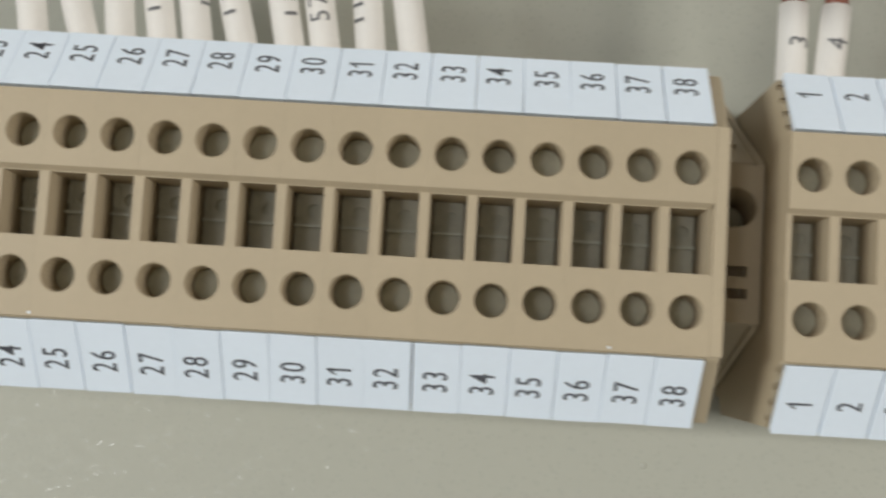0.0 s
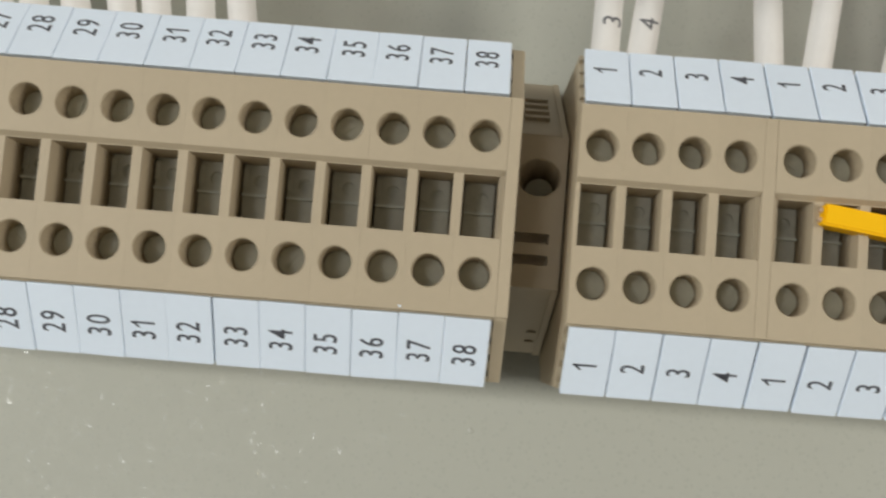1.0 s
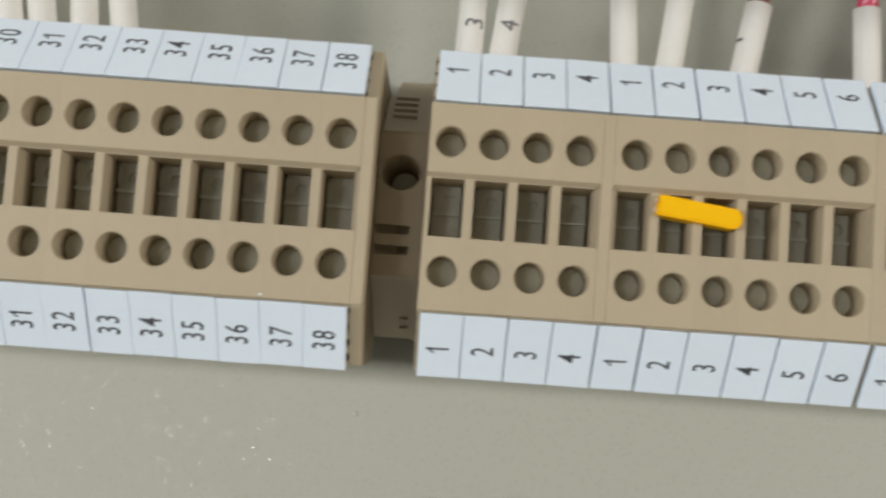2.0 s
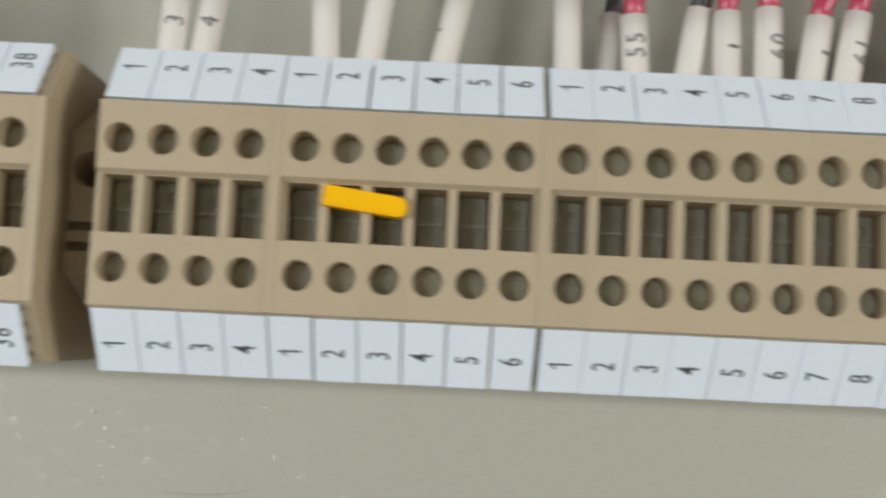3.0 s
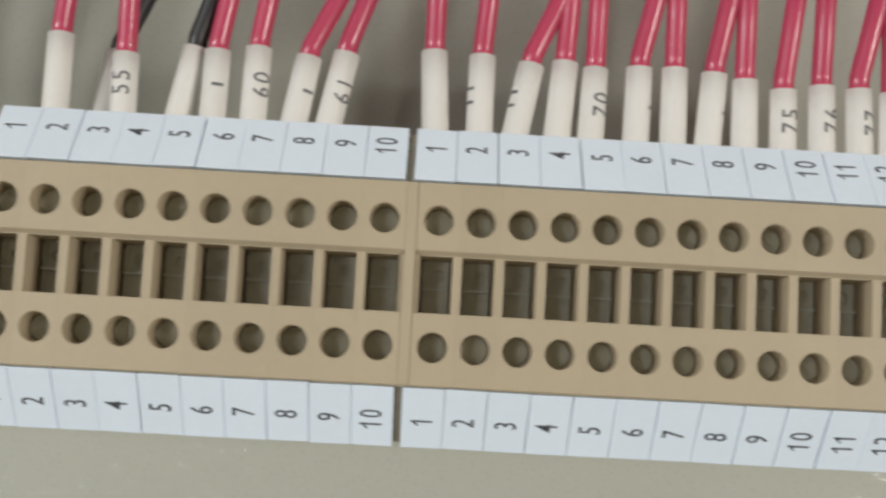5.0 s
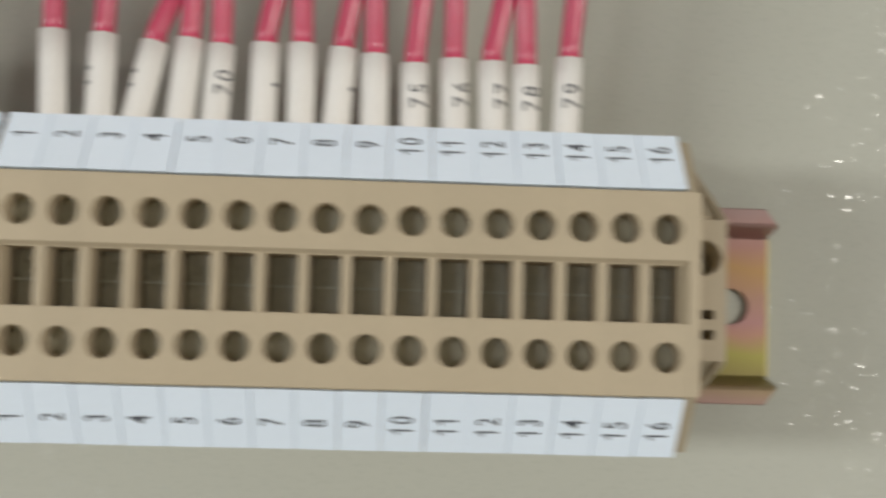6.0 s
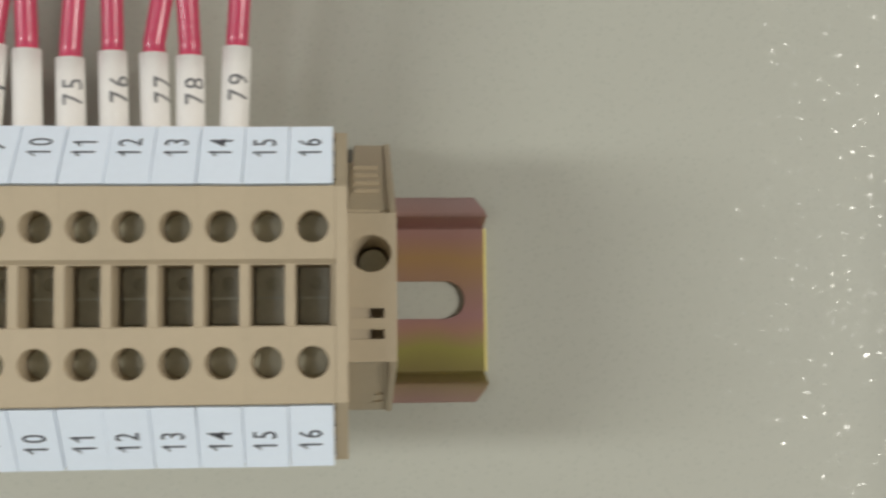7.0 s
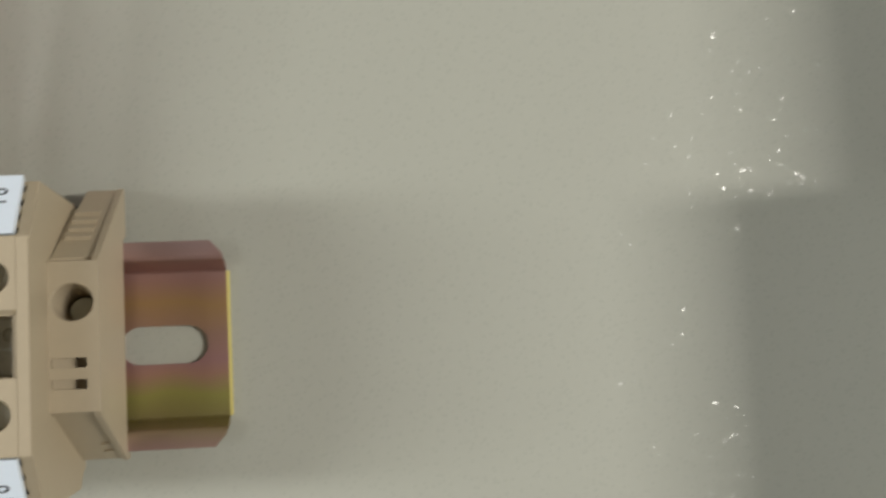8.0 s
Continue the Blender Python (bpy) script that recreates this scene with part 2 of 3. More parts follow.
# wall with the window opening
west = new("wall_west")
tagged(west, "painted workshop wall with a low strip window opening", "room", kind="structure")
for lo, hi in (((-2.6, -1.1), (-1.75, 1.4)), ((-0.85, -1.1), (0.03, 1.4)), ((-1.75, -1.1), (-0.85, -0.11)), ((-1.75, 0.11), (-0.85, 1.4))):
    bm = bmesh.new()
    box(bm, -1600, -1500, -hi[0] / MM, -lo[0] / MM, lo[1] / MM, hi[1] / MM)
    part("wall_panel", bm, WALL, west)
east = new("wall_east")
tagged(east, "painted workshop wall with a low strip window opening", "room", kind="structure")
for lo, hi in (((-2.6, -1.1), (-2.03, 1.4)), ((-1.27, -1.1), (0.03, 1.4)), ((-2.03, -1.1), (-1.27, -0.12)), ((-2.03, 0.12), (-1.27, 1.4))):
    bm = bmesh.new()
    box(bm, 1800, 1900, -hi[0] / MM, -lo[0] / MM, lo[1] / MM, hi[1] / MM)
    part("wall_panel", bm, WALL, east)
# dark wall out of view, added to cut frontal bounce; opening serves the corner lamp
south = new("wall_south")
tagged(south, "unseen wall darkened to cut frontal light, with an opening for an added lamp", "room", kind="structure")
for lo, hi in (((-1.6, -1.1), (-1.26, 1.4)), ((-1.26, -1.1), (-0.7, -0.48)), ((-1.26, 0.48), (-0.7, 1.4)), ((-0.7, -1.1), (1.9, 1.4))):
    bm = bmesh.new()
    box(bm, lo[0] / MM, hi[0] / MM, 2600, 2700, lo[1] / MM, hi[1] / MM)
    part("wall_panel", bm, DIMMING_WALL, south)

bm = bmesh.new()
box(bm, -420, 620, -3, 0, -330, 330, 1.0)
plate = tagged(new("mounting_plate", mesh_of(bm, "mounting_plate", PLATE)), "grey-beige textured painted steel mounting plate", "panel", kind="structure")
bm = bmesh.new()
for bx in (-380, 580):
    for bz in (-290, 290):
        box(bm, bx - 12, bx + 12, -30, -3, bz - 12, bz + 12)
part("plate_spacer", bm, WALL, plate)
# a fine curved scratch and a dent in the paint
bm = bmesh.new()
arc = [(-1.2 + 18.2 * k / 16, -46.4 + 1.2 * k / 16 - 0.9 * math.sin(math.pi * k / 16)) for k in range(17)]
up = [bm.verts.new(at(x, 0.015, z + 0.08 * math.sin(math.pi * (k + 1) / 18))) for k, (x, z) in enumerate(arc)]
dn = [bm.verts.new(at(x, 0.015, z - 0.08 * math.sin(math.pi * (k + 1) / 18))) for k, (x, z) in enumerate(arc)]
for k in range(16):
    bm.faces.new((up[k], up[k + 1], dn[k + 1], dn[k]))
part("scratch", bm, SCUFF, plate, "fine curved scratch in the paint")
bm = bmesh.new()
rim, low = ring(bm, circle(-13.5, -32.8, 0.6, 10), 0.01), ring(bm, circle(-13.4, -32.9, 0.25, 10), 0.18)
bridge(bm, rim, low)
bm.faces.new(low)
part("paint_speck", bm, PLATE, plate, "small raised speck in the paint")

# ---- sizes ----
PITCH = 6.284
WIDE = PITCH - 0.012
HOLE_Z, HOLE_R = 9.42, 2.2
TOP = 45.3
Q1, Q2 = 15.0, 23.8
H2 = 36.7
END = 1.75
# name, first hole, count, first number, shift of the markers at both ends
GROUPS = (("A", -15.9 - PITCH * 16, 17, 22, -0.35, -0.35), ("B", 0.0, 4, 1, 0.5, 0.8), ("C", 26.88, 6, 1, -0.75, 0.3),
          ("D", 66.24, 10, 1, -0.45, -0.3), ("E", 130.88, 16, 1, -0.9, -0.25))


def shoulder(sign, lift=0.0):
    """The slope that carries the marker, from the top edge outwards, with latch notches below the marker."""
    pts, n = [], 4
    dx, dh = Q2 - Q1, H2 - (TOP - 1.6)
    for i in range(n):
        for f, drop in ((0.25, 0), (0.27, -1.2), (0.62, -1.2), (0.64, 0)):
            k = (i + f) / n
            pts.append((TOP - 1.6 + dh * k + drop + lift, sign * (Q1 + dx * k)))
    return [(TOP - 1.6 + lift, sign * Q1)] + pts + [(H2 + lift, sign * Q2)]


LOWER = [(9.0, 23.4), (7.0, 20.8), (4.5, 20.5), (4.5, 18.3), (7.5, 18.0)]


def profile(lift=0.0, notched=True):
    up = shoulder(1, lift) if notched else [(TOP - 1.6 + lift, Q1), (H2 + lift, Q2)]
    dn = shoulder(-1, lift) if notched else [(TOP - 1.6 + lift, -Q1), (H2 + lift, -Q2)]
    channel = [(TOP, -4.5), (TOP - 0.9, -4.45), (TOP - 0.9, 4.25), (TOP, 4.9)] if notched else []
    return [(TOP, Q1)] + up + LOWER + [(h, -z) for h, z in LOWER[::-1]] + dn[::-1] + [(TOP, -Q1)] + channel


def terminal_body():
    bm = bmesh.new()
    x0, x1 = -WIDE / 2, WIDE / 2
    for lo, hi, cz in ((4.9, Q1, HOLE_Z), (-Q1, -4.5, -HOLE_Z)):
        rings = sheet(bm, rect(x0, x1, lo, hi), [circle(0, cz, HOLE_R + 0.15)], TOP)
        a = ring(bm, circle(0, cz, HOLE_R), TOP - 0.2)
        b = ring(bm, circle(0, cz, HOLE_R - 0.05), TOP - 8.6)
        bridge(bm, rings[1], a)
        bridge(bm, a, b)
        bm.faces.new(b)
    slot = rect(x0 + 0.66, x1 - 0.7, -4.35, 4.15)
    rings = sheet(bm, rect(x0, x1, -4.45, 4.25), [slot], TOP - 0.9)
    b = ring(bm, rect(x0 + 0.8, x1 - 0.8, -4.2, 4.05), TOP - 11.7)
    bridge(bm, rings[1], b)
    bm.faces.new(b)
    out = profile()
    left = [bm.verts.new(at(x0, h, z)) for h, z in out]
    right = [bm.verts.new(at(x1, h, z)) for h, z in out]
    bm.faces.new(left)
    bm.faces.new(right[::-1])
    n = len(out)
    for i in range(n):
        if i not in (n - 5, n - 3, n - 1):  # the holed faces are laid already
            j = (i + 1) % n
            bm.faces.new((left[i], left[j], right[j], right[i]))
    return mesh_of(bm, "terminal_body", BEIGE)


def screw_mesh():
    bm = bmesh.new()
    n = 18
    r = HOLE_R - 0.055
    top, base = ring(bm, circle(0, 0, r - 0.07, n), 2.0), ring(bm, circle(0, 0, r, n), 1.9)
    low = ring(bm, circle(0, 0, r, n), 0)
    bridge(bm, top, base)
    bridge(bm, base, low)
    bm.faces.new(low)
    inner = rect(-1.3, 1.3, -0.12, 0.12)
    groove = ring(bm, inner, 2.0)
    edges = [e for e in {bm.edges.get((top[i], top[(i + 1) % n])) for i in range(n)}] + [bm.edges.new((groove[i], groove[(i + 1) % 4])) for i in range(4)]
    bmesh.ops.triangle_fill(bm, use_beauty=True, use_dissolve=False, edges=edges)
    floor = ring(bm, inner, 1.8)
    bridge(bm, groove, floor)
    bm.faces.new(floor)
    return mesh_of(bm, "clamp_screw", STEEL)


def label_mesh(sign):
    """Marker tag lying along local y (up the picture), thickness along local z; its face runs on over the inner end."""
    bm = bmesh.new()
    w, l = PITCH / 2 - 0.03, SLOPE_LEN / 2
    vs = [bm.verts.new(Vector((x * MM, y * MM, z * MM))) for x in (-w, w) for y in (-l, l) for z in (0, 1.25)]
    for v in vs:
        if v.co.z > 0 and v.co.y * sign < 0:
            v.co.y -= sign * 0.7 * MM
    for q in ((0, 1, 3, 2), (4, 6, 7, 5), (0, 4, 5, 1), (2, 3, 7, 6), (0, 2, 6, 4), (1, 5, 7, 3)):
        bm.faces.new([vs[i] for i in q])
    bmesh.ops.bevel(bm, geom=list(bm.edges), offset=0.16 * MM, segments=2, affect="EDGES", profile=0.5)
    return mesh_of(bm, "marker_label", WHITE)


SLOPE_LEN = math.hypot(Q2 - Q1, TOP - 1.6 - H2) - 0.25
SLOPE = math.degrees(math.atan2(TOP - 1.6 - H2, Q2 - Q1))


def label_pose(sign):
    """Local y points up the picture (+z), local z away from the plate."""
    mid = at(0, (TOP - 1.6 + H2) / 2 + 0.12, sign * ((Q1 + Q2) / 2 + 0.13))
    return Matrix.Translation(mid) @ pose(0, 0, 0, 90 - sign * SLOPE)


def cage_mesh():
    """The metal in the bottom of the cross-connection slot."""
    bm = bmesh.new()
    outer = rect(-2.1, 2.1, -4.1, 4.0)
    rings = sheet(bm, outer, [circle(0.35, 1.7, 0.95, 16)], 3.6)
    pit = ring(bm, circle(0.35, 1.7, 0.9, 16), 2.9)
    bridge(bm, rings[1], pit)
    bm.faces.new(pit)
    base = ring(bm, outer, 0)
    bridge(bm, rings[0], base)
    bm.faces.new(base)
    box(bm, -2.1, -1.3, 3.6, 4.0, 0.8, 3.4)
    return mesh_of(bm, "cross_bar", CAGE)


def rib_mesh():
    bm = bmesh.new()
    box(bm, -2.1, 2.1, 0, 4.6, -0.55, -0.2)
    return mesh_of(bm, "rib", RIB_METAL)


BODY, SCREW, CAGE_MESH, RIB = terminal_body(), screw_mesh(), cage_mesh(), rib_mesh()
LABELS = {1: label_mesh(1), -1: label_mesh(-1)}


def terminal(x, number, group, shift, nudge):
    t = thing("terminal_block", "beige plastic feed-through terminal with white number markers on the rail", "terminal", x, 0, 0, group)
    share("body", BODY, t)
    for sign in (1, -1):
        turn = random.uniform(0, 180)
        share("clamp_screw", SCREW, t, Matrix.Translation(at(0, TOP - 7.7 + random.uniform(0, 0.9), sign * HOLE_Z)) @ pose(0, 0, 0, 0, turn, 0), "dull grey slotted screw")
        tilt = pose((shift + nudge.get(sign, 0.0) + random.uniform(-0.03, 0.03) + random.choice((0, 0, 0, 0, 0, 0, 0, 0.1))) * MM, random.uniform(-0.06, 0.06) * MM, 0, 0, random.uniform(-0.8, 0.8), random.uniform(-0.35, 0.35))
        lab = share("marker_label", LABELS[sign], t, label_pose(sign) @ tilt, "white plastic tag printed " + number)
        up = 1.0 if sign > 0 else -0.1
        share("number", number_mesh(number, 4.7, 0.72), lab, Matrix.Translation((random.uniform(-0.15, 0.15) * MM, up * MM, 1.262 * MM)) @ pose(0, 0, 0, 0, 0, 90), "black printed number")
    share("cross_bar", CAGE_MESH, t, Matrix.Translation(at(0, TOP - 11.6, 0)), "dark metal connection bar")
    share("rib", RIB, t, Matrix.Translation(at(0, TOP - 11.6, 0)), "thin pale metal rib")
    return t


# the marker strips break here: tags on both sides of the break stand a little apart
NUDGE = {("E", 3): {1: -0.12}, ("E", 4): {1: 0.1}, ("A", 10): {-1: -0.1}, ("A", 11): {-1: 0.08}}
# pale moulding burrs at the edge of two terminals
BURRS = {("A", 2): 3.0, ("A", 14): 2.9}
for g, x_first, count, first, s0, s1 in GROUPS:
    for i in range(count):
        t = terminal(x_first + PITCH * i, str(first + i), "terminals of strip " + g, s0 + (s1 - s0) * i / (count - 1), NUDGE.get((g, i), {}))
        if (g, i) in BURRS:
            bx = BURRS[g, i]
            bm = bmesh.new()
            box(bm, bx - 0.2, bx + 0.2, TOP - 0.2, TOP + 0.1, -14.7, -14.4, 0.06)
            part("burr", bm, WHITE, t, "small pale plastic burr")


def end_plate(x):
    t = thing("end_plate", "thin beige plastic end plate closing a terminal strip", "end plate", x)
    bm = bmesh.new()
    prism(bm, profile(0.1, False), 0.02, END - 0.02)
    bmesh.ops.bevel(bm, geom=list(bm.edges), offset=0.06 * MM, segments=1, affect="EDGES")
    part("plate", bm, BEIGE, t)
    return t


for g, x_first, count, first, s0, s1 in GROUPS:
    end_plate(x_first + PITCH * (count - 0.5))

# ---- rail ----
RAIL_END, RAIL_Z = 254.0, -0.35
rail = thing("mounting_rail", "yellow-passivated steel hat rail screwed on the plate", "rail", 0, 0, RAIL_Z)
x0 = -190.0
bm = bmesh.new()
holes = [stadium(RAIL_END - 3.4 - 15 - 25 * i, RAIL_END - 3.4 - 25 * i, -3.3, 3.3) for i in range(16)]
lo = sheet(bm, rect(x0, RAIL_END, -12.5, 12.5), holes, 0.02)
hi = sheet(bm, rect(x0, RAIL_END, -12.5, 12.5), holes, 1.1)
for a, b in zip(lo[1:], hi[1:]):
    bridge(bm, a, b)
bridge(bm, lo[0], hi[0])
part("web", bm, RAIL, rail)
bm = bmesh.new()
vs = [bm.verts.new(at(*q)) for z in (-12.6, 12.6) for q in ((RAIL_END, 1.1, z), (RAIL_END + 0.55, 0.35, z), (RAIL_END + 0.55, 0.02, z), (RAIL_END, 0.02, z))]
bridge(bm, vs[:4], vs[4:])
bm.faces.new(vs[:4])
bm.faces.new(vs[4:][::-1])
part("cut_edge", bm, EDGE, rail, "bright yellow cut edge")
for s in (1, -1):
    bm = bmesh.new()
    prism(bm, [(0.9, s * 12.45), (1.5, s * 12.9), (6.8, s * 14.1), (7.3, s * 14.4), (7.5, s * 14.9), (7.5, s * 17.3), (7.3, s * 17.5), (6.4, s * 17.5), (6.4, s * 15.4), (5.9, s * 15.1), (0.6, s * 13.9), (0.05, s * 13.2), (0.05, s * 12.45)], x0, RAIL_END - 0.02)
    for v in bm.verts:  # cut-off corner at the free end
        if v.co.x > 0 and abs(v.co.z) > 0.0145:
            v.co.x -= 0.0022 if abs(v.co.z) > 0.0170 else 0.0003
    part("lip", bm, RAIL, rail)

# ---- end brackets ----


def bracket(x):
    t = thing("end_bracket", "beige plastic end bracket with a clamping screw on the rail", "end bracket", x)
    w, top = 7.5, 33.0
    bm = bmesh.new()
    pit_z = ((-3.4, -1.95), (-6.55, -5.1))
    rings = sheet(bm, rect(0.05, w, -9.9, 12.3), [circle(3.6, 6.25, 2.85, 24, 1.12)] + [rect(0.4, 5.6, a, b) for a, b in pit_z], top)
    a = ring(bm, circle(3.62, 6.2, 2.7, 24, 1.1), top - 0.4)
    b = ring(bm, circle(4.2, 5.0, 2.4), top - 9)
    bridge(bm, rings[1], a)
    bridge(bm, a, b)
    bm.faces.new(b)
    for r, (z0, z1) in zip(rings[2:], pit_z):
        c = [bm.verts.new(at(px, ph, pz)) for px, ph, pz in ((0.4, top - 2.0, z0), (3.6, top - 2.3, z0), (3.65, top - 3.0, z0), (5.6, top - 3.0, z0), (5.6, top - 3.0, z1), (3.65, top - 3.0, z1), (3.6, top - 2.3, z1), (0.4, top - 2.0, z1))]
        bm.faces.new((r[0], r[1], c[3], c[2], c[1], c[0]))
        bm.faces.new((r[1], r[2], c[4], c[3]))
        bm.faces.new((r[2], r[3], c[7], c[6], c[5], c[4]))
        bm.faces.new((r[3], r[0], c[0], c[7]))
        bm.faces.new((c[0], c[1], c[6], c[7]))
        bm.faces.new((c[1], c[2], c[5], c[6]))
        bm.faces.new((c[2], c[3], c[4], c[5]))
    out = [(top, 12.3), (31.2, 12.6), (11.5, 22.6), (9.0, 21.5), (4.0, 21.0), (4.0, 18.4), (7.5, 18.0),
           (7.5, -18.0), (4.0, -18.3), (4.0, -18.9), (7.0, -18.9), (31.2, -10.2), (top, -9.9)]
    left = [bm.verts.new(at(0.05, h, z)) for h, z in out]
    right = [bm.verts.new(at(w, h, z)) for h, z in out]
    bm.faces.new(left)
    bm.faces.new(right[::-1])
    for i in range(len(out) - 1):
        bm.faces.new((left[i], left[i + 1], right[i + 1], right[i]))
    part("body", bm, BRACKET, t)
    bm = bmesh.new()
    prism(bm, [(31.1, 12.65), (31.1, 12.95), (5.5, 26.4), (4.0, 26.4), (4.0, 21.5), (11.4, 22.5)], 0.3, 6.52)
    for v in bm.verts:
        if v.co.x < 2 * MM and v.co.z > 17 * MM:
            v.co.x += 1.2 * MM
    part("ramp", bm, BRACKET, t)
    bm = bmesh.new()
    for i in range(4):
        k = 0.26 + 0.12 * i
        h, z = 31.1 + (5.5 - 31.1) * k, 12.95 + (26.4 - 12.95) * k
        prism(bm, [(h + 0.5, z - 0.5), (h + 0.75, z + 0.25), (h - 0.55, z + 0.8), (h - 1.0, z)], 1.3, 5.1)
    part("grip_rib", bm, BRACKET, t)
    for s, reach, low in ((1, 26.6, 5.5), (-1, 19.2, 6.8)):
        bm = bmesh.new()
        z0 = 12.3 if s > 0 else 9.9
        prism(bm, [(top, s * z0), (31.9, s * (z0 + 0.75)), (low, s * reach), (4.0, s * reach), (4.0, s * 18.6), (24.0, s * z0)], 6.5, w - 0.03)
        part("rim", bm, BRACKET, t)
    for i in range(2):
        bm = bmesh.new()
        k = 0.62 + 0.16 * i
        h, z = 31.2 + (7.0 - 31.2) * k, -10.2 + (-18.9 + 10.2) * k
        prism(bm, [(h - 0.3, z), (h + 0.25, z - 0.25), (h - 0.6, z - 0.55), (h - 1.2, z - 0.4)], 4.6, 5.9)
        part("moulded_mark", bm, BRACKET, t)
    share("clamp_screw", SCREW, t, Matrix.Translation(at(4.15, 23.9, 5.05)) @ pose(0, 0, 0, 0, 35, 0), "dull grey slotted screw")
    return t


bracket(-10.95)
bracket(229.85)

# ---- yellow jumper ----
jumper = thing("cross_connector", "bright yellow insulated jumper pushed into two terminals", "jumper", 36.2, TOP - 3.0, 1.7)
jumper.matrix_basis = jumper.matrix_basis @ pose(0, 0, 0, 0, 7.0, 0)
bm = bmesh.new()
outline = []
for cx, cz, r, start in ((4.9, 0.12, 1.3, 0), (-5.6, 0.98, 0.5, 90), (-5.6, -0.98, 0.5, 180), (4.9, -0.2, 1.3, 270)):
    outline += [(cx + r * math.cos(radians(start + 22.5 * k)), cz + r * math.sin(radians(start + 22.5 * k))) for k in range(5)]
lo, hi = ring(bm, outline, 0.0), ring(bm, outline, 4.2)
bridge(bm, lo, hi)
bm.faces.new(lo)
bm.faces.new(hi[::-1])
bmesh.ops.bevel(bm, geom=[e for e in bm.edges if abs(e.verts[0].co.y - e.verts[1].co.y) < 1e-7], offset=0.3 * MM, segments=2, affect="EDGES")
part("cover", bm, YELLOW, jumper)
for pz in (0.55, -0.75):
    bm = bmesh.new()
    box(bm, -6.45, -5.9, 2.6, 3.5, pz - 0.32, pz + 0.32, 0.1)
    part("strip_end", bm, BARE, jumper, "bare cut end of the metal strip")
for px in (-3.1, 3.1):
    bm = bmesh.new()
    box(bm, px - 0.8, px + 0.8, -9.0, 0.1, -0.5, 0.5)
    part("contact_pin", bm, STEEL, jumper, "metal pin")

# ---- wires ----


def wire(x0, x1, z1, mat, colour, text="", bars=0, hb=25.0, ht=24.0, face=0.0, z0=27.0, r=1.72, lean=None):
    """One conductor leaving a terminal upwards in a white marker sleeve."""
    t = thing("wire", colour + " insulated wire in a white marker sleeve at a terminal", "wire", 0, 0, 0, "wires at the terminals")
    x0, x1, z1 = x0 * 1.0038, x1 * 1.0038, z1 - 0.6
    ax = (x1 - x0) / (z1 - z0)
    pts = [at(x0 - ax * 7, hb + 0.3, 20.5), at(x0, hb, z0), at((x0 + x1) / 2, (hb + ht) / 2, (z0 + z1) / 2), at(x1, ht, z1)]
    bm = bmesh.new()
    tube(bm, pts, 2.25, 2.2, 18)
    sleeve = part("sleeve", bm, SLEEVE, t, "white printed marker sleeve", True)
    run, x, h, z = [at(x1 - ax * 2, ht, z1 - 2)], x1, ht, z1
    lean = ax if lean is None else lean
    run.append(at(x1 + lean * 0.7, ht, z1 + 2))
    x, z = x1 + lean * 0.7, z1 + 2
    for i in range(14):
        lean *= 0.97 if i < 3 else 0.8
        z += 7.0
        x += lean * 7.0
        h = h + 0.9 if i < 2 else max(2.2, h - (0.3 * i))
        run.append(at(x, h, z))
    bm = bmesh.new()
    tube(bm, run, r, r, 14)
    part("insulation", bm, mat, t, colour + " plastic insulation", True)
    along = (pts[3] - pts[1]).normalized()
    out = (Vector((0, -1, 0)) - along * -along.y).normalized()
    rot = Matrix((along, out.cross(along), out)).transposed().to_4x4()
    mid = pts[1] + (pts[3] - pts[1]) * 0.45
    if text or bars:
        me = text_mesh(text, 4.6, SLEEVE_INK, 0.85, 0.0, 1.25) if text else bar_mesh(bars)
        me = wrapped(me)
        share("print", me, sleeve, Matrix.Translation(mid) @ rot @ pose(0, 0, 0, face, 0, 0), "black sleeve print")
    return t


def wrapped(me, r=2.29):
    """Print bent round the sleeve, whose axis is local x."""
    key = ("wrapped", me.name)
    if key not in FONT_MESHES:
        bm = bmesh.new()
        bm.from_mesh(me)
        bmesh.ops.triangulate(bm, faces=bm.faces)
        for cut in range(3):
            longer = [e for e in bm.edges if e.calc_length() > 0.35 * MM]
            if longer:
                bmesh.ops.subdivide_edges(bm, edges=longer, cuts=1)
                bmesh.ops.triangulate(bm, faces=bm.faces)
        w = me.copy()
        bm.to_mesh(w)
        bm.free()
        for v in w.vertices:
            a = v.co.y / (r * MM)
            rr = r * MM + v.co.z
            v.co = Vector((v.co.x, rr * math.sin(a), rr * math.cos(a)))
        FONT_MESHES[key] = w
    return FONT_MESHES[key]


def bar_mesh(n):
    key = ("bars", n)
    if key not in FONT_MESHES:
        bm = bmesh.new()
        for i in range(n):
            x = (i - (n - 1) / 2) * 2.4 - 0.3
            ys = [-1.0, -0.35, 0.35, 1.0]
            lo = [bm.verts.new((x * MM, y * MM, 0.00002)) for y in ys]
            hi = [bm.verts.new(((x + 0.55) * MM, y * MM, 0.00002)) for y in ys]
            for k in range(3):
                bm.faces.new((lo[k], hi[k], hi[k + 1], lo[k + 1]))
        me = bpy.data.meshes.new("bars")
        bm.to_mesh(me)
        bm.free()
        me.materials.append(SLEEVE_INK)
        FONT_MESHES[key] = me
    return FONT_MESHES[key]


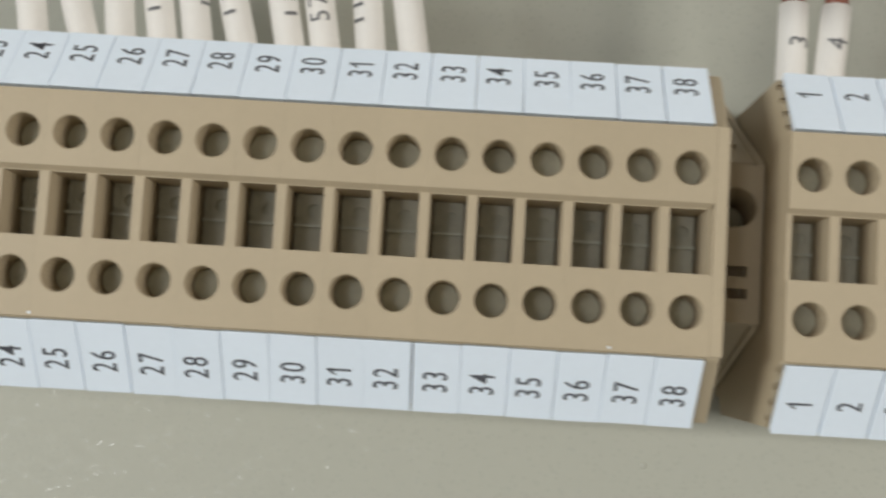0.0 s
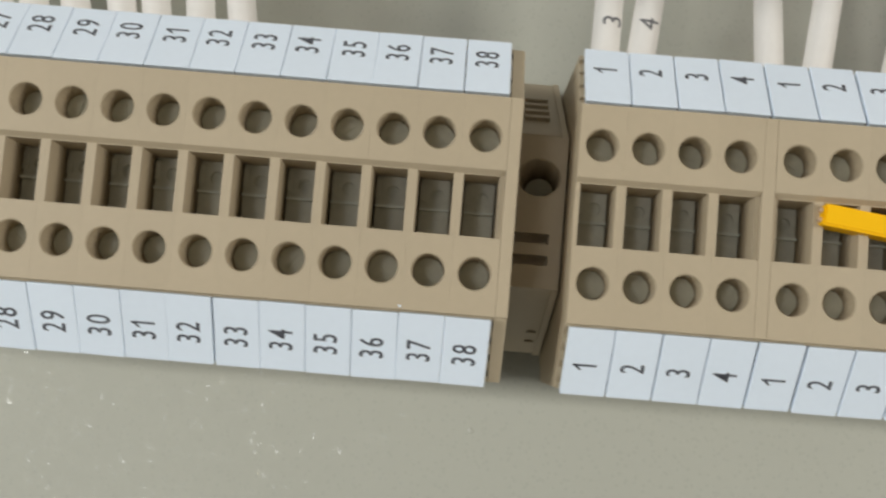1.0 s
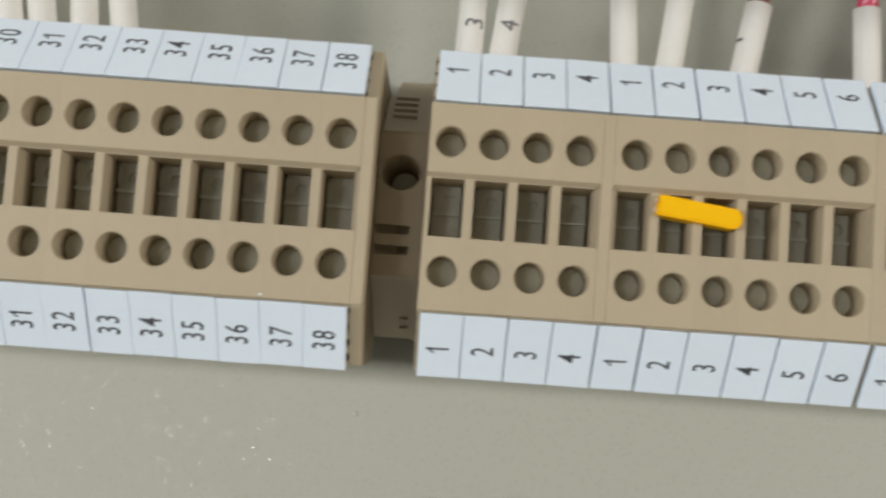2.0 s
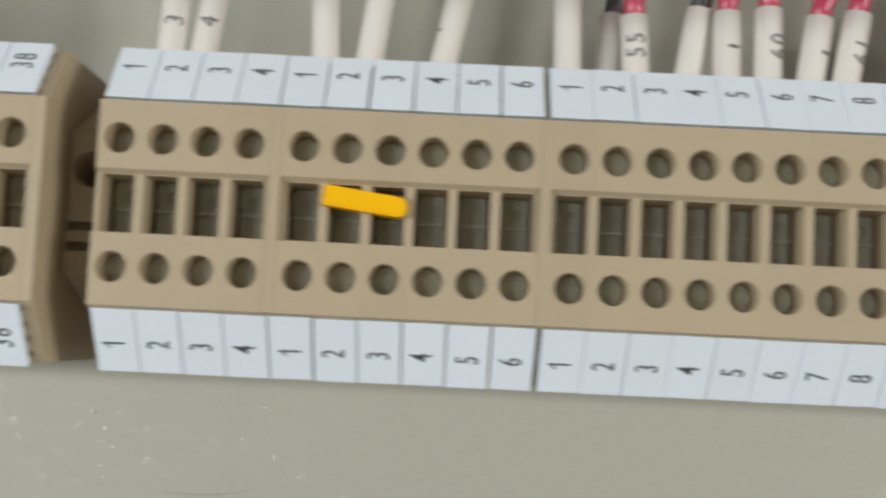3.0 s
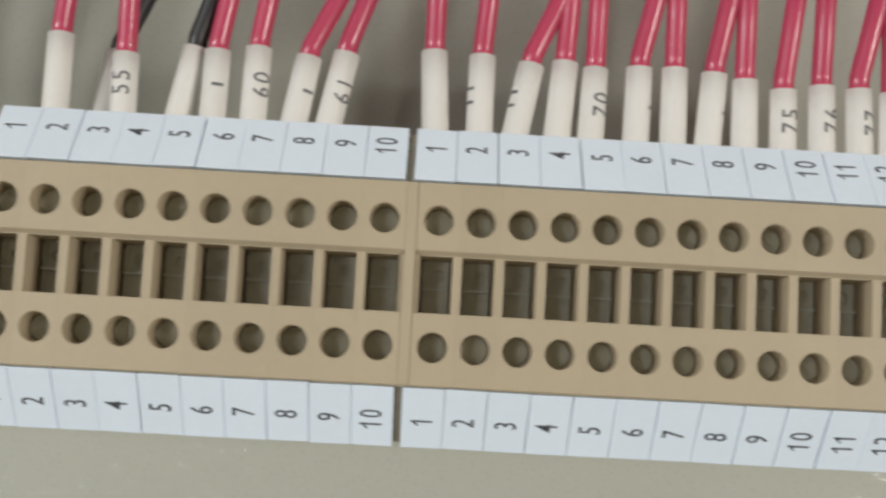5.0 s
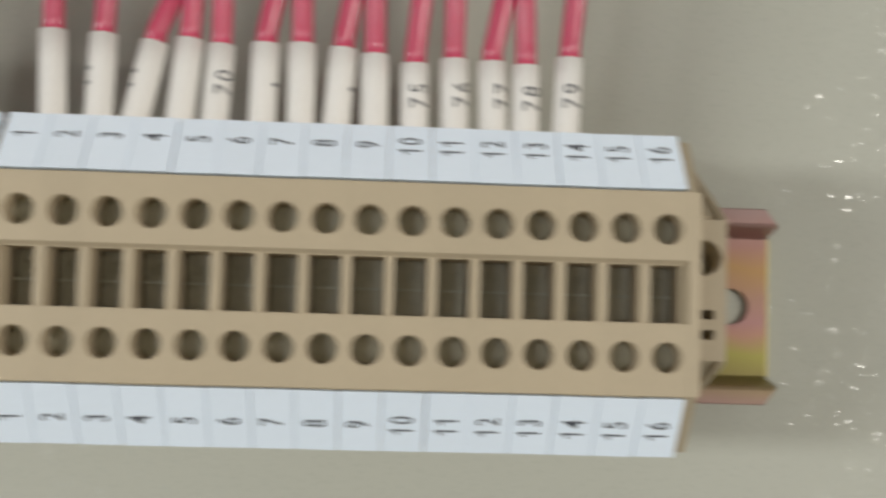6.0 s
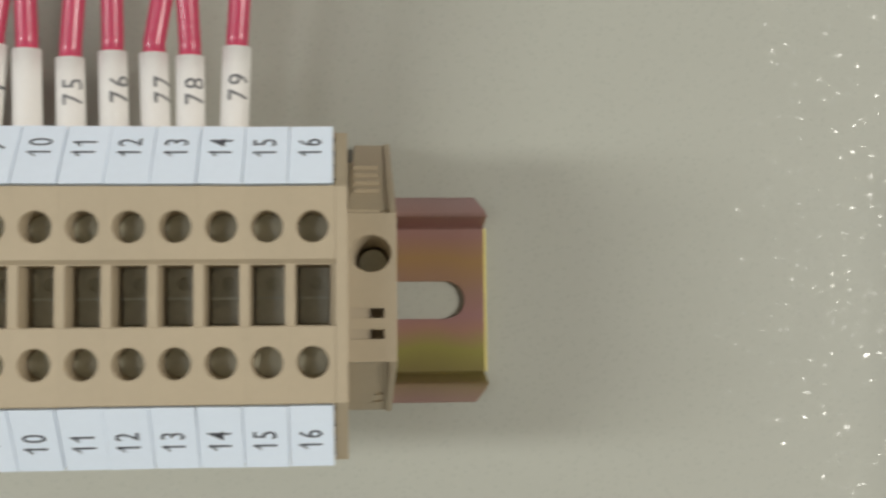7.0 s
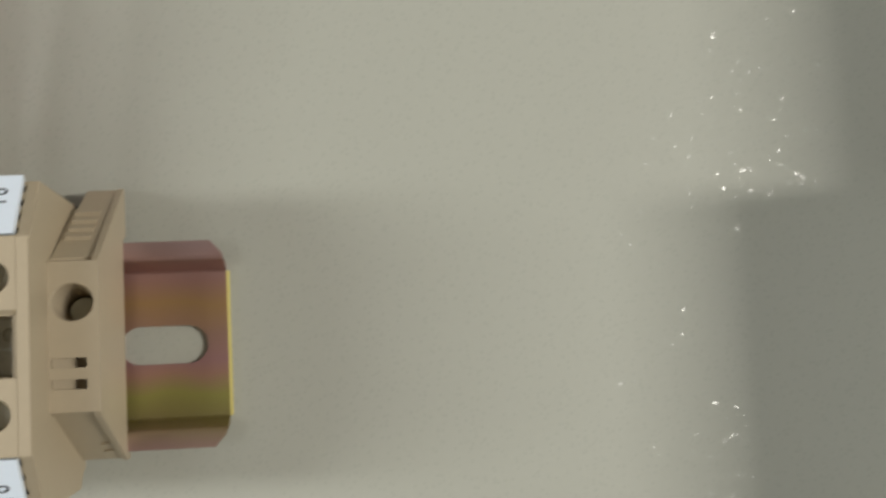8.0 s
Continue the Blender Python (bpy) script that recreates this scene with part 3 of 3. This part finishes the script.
for x0, x1, z1, text, bars, face in ((-110.7, -113.0, 40, "", 0, 0), (-103.1, -107.2, 40, "", 1, 30), (-97.6, -99.4, 40, "", 0, 0), (-91.3, -93.8, 40.5, "", 2, -10),
                                     (-86.0, -88.4, 40.5, "", 1, 60), (-79.4, -83.0, 41, "", 2, -20), (-72.3, -75.2, 41, "", 2, 30), (-67.0, -69.6, 41, "57", 0, 0),
                                     (-60.3, -62.0, 41, "", 2, -40), (-53.8, -56.2, 41, "", 0, 0)):
    wire(x0, x1, z1, PALE, "white", text, bars, face=face)
for x0, x1, z1, mat, colour, text, bars, face in ((1.7, 2.0, 38.9, BROWN, "brown", "3", 0, 20), (7.2, 8.4, 38.9, BROWN, "brown", "4", 0, 10),
                                                  (26.9, 26.3, 39.4, BROWN, "brown", "", 0, 0), (34.1, 36.0, 43.5, PALE, "white", "", 0, 0),
                                                  (46.1, 48.4, 39.8, BROWN, "brown", "", 1, -70)):
    wire(x0, x1, z1, mat, colour, text, bars, face=face)
for x0, x1, z1, mat, colour, text, bars, face, lean in ((66.3, 66.0, 40.4, RED, "red", "", 0, 0, 0.12), (77.4, 77.0, 37.6, RED, "red", "55", 0, 0, 0.02),
                                                  (92.2, 92.2, 39.0, RED, "red", "", 1, 20, 0.2), (98.9, 99.0, 39.9, RED, "red", "60", 0, 40, 0.18),
                                                  (105.7, 107.4, 38.8, RED, "red", "", 1, 40, 0.52), (111.5, 113.7, 39.8, RED, "red", "61", 0, 40, 0.38)):
    wire(x0, x1, z1, mat, colour, text, bars, face=face, lean=lean)
wire(73.3, 74.2, 39.0, BLACK, "black", hb=21, ht=18, lean=0.5)
wire(86.1, 88.2, 39.8, BLACK, "black", hb=23, ht=22, lean=0.35)
for x0, x1, z1, text, bars, face, lean in ((129.1, 128.3, 41.0, "", 0, 0, 0.0), (136.4, 136.4, 40.7, "", 2, -60, 0.08), (142.4, 144.6, 39.7, "", 2, -60, 0.46), (149.3, 150.3, 40.4, "", 0, 0, 0.05),
                                           (154.9, 155.4, 39.6, "70", 0, 40, 0.0), (162.4, 162.6, 40.0, "", 1, 70, 0.22), (168.6, 168.5, 40.2, "", 0, 0, -0.02), (174.4, 175.2, 39.7, "", 1, 70, 0.18),
                                           (180.5, 180.3, 38.9, "", 0, 0, -0.02), (187.0, 186.8, 37.6, "75", 0, 25, 0.1), (193.5, 193.2, 38.6, "76", 0, 40, 0.0), (199.8, 199.4, 38.4, "77", 0, 50, 0.2),
                                           (205.1, 205.0, 38.0, "78", 0, 30, -0.05), (211.8, 212.2, 39.5, "79", 0, 20, 0.08)):
    wire(x0, x1, z1, RED, "red", text, bars, ht=25.2 if x0 > 160 else 24.0, face=face, lean=lean)


# ---- beyond the end of the rail: unseen shapes added to shade the plate ----
# out-of-view block in the rail's row; its shadow darkens the plate's right
device = thing("shade_block", "plain grey unseen block added beside the rail to shade the plate", "device", 379.5, 0, 0.0)
bm = bmesh.new()
box(bm, 0, 26, 0.0, 40, -75, 23, 1.0)
part("base", bm, BLOCKER, device)
bm = bmesh.new()
box(bm, 0.5, 25.5, 40, 50, -74.5, 22.5, 1.0)
part("cover", bm, BLOCKER, device)
# tall out-of-view box, added so the right edge falls dark over its full height
duct = thing("tall_shade_box", "tall grey unseen box added on the plate to shade its right edge", "cable duct", 408.0, 0, 0.0)
for wall_x in (0.0, 48.0):
    bm = bmesh.new()
    box(bm, wall_x, wall_x + 2, 0.0, 56, -300, 300)
    part("side_wall", bm, BLOCKER, duct)
bm = bmesh.new()
box(bm, 2, 48, 0.0, 2, -300, 300)
part("base", bm, BLOCKER, duct)
bm = bmesh.new()
box(bm, -1, 51, 56, 60, -300, 300, 1.0)
part("cover", bm, BLOCKER, duct)
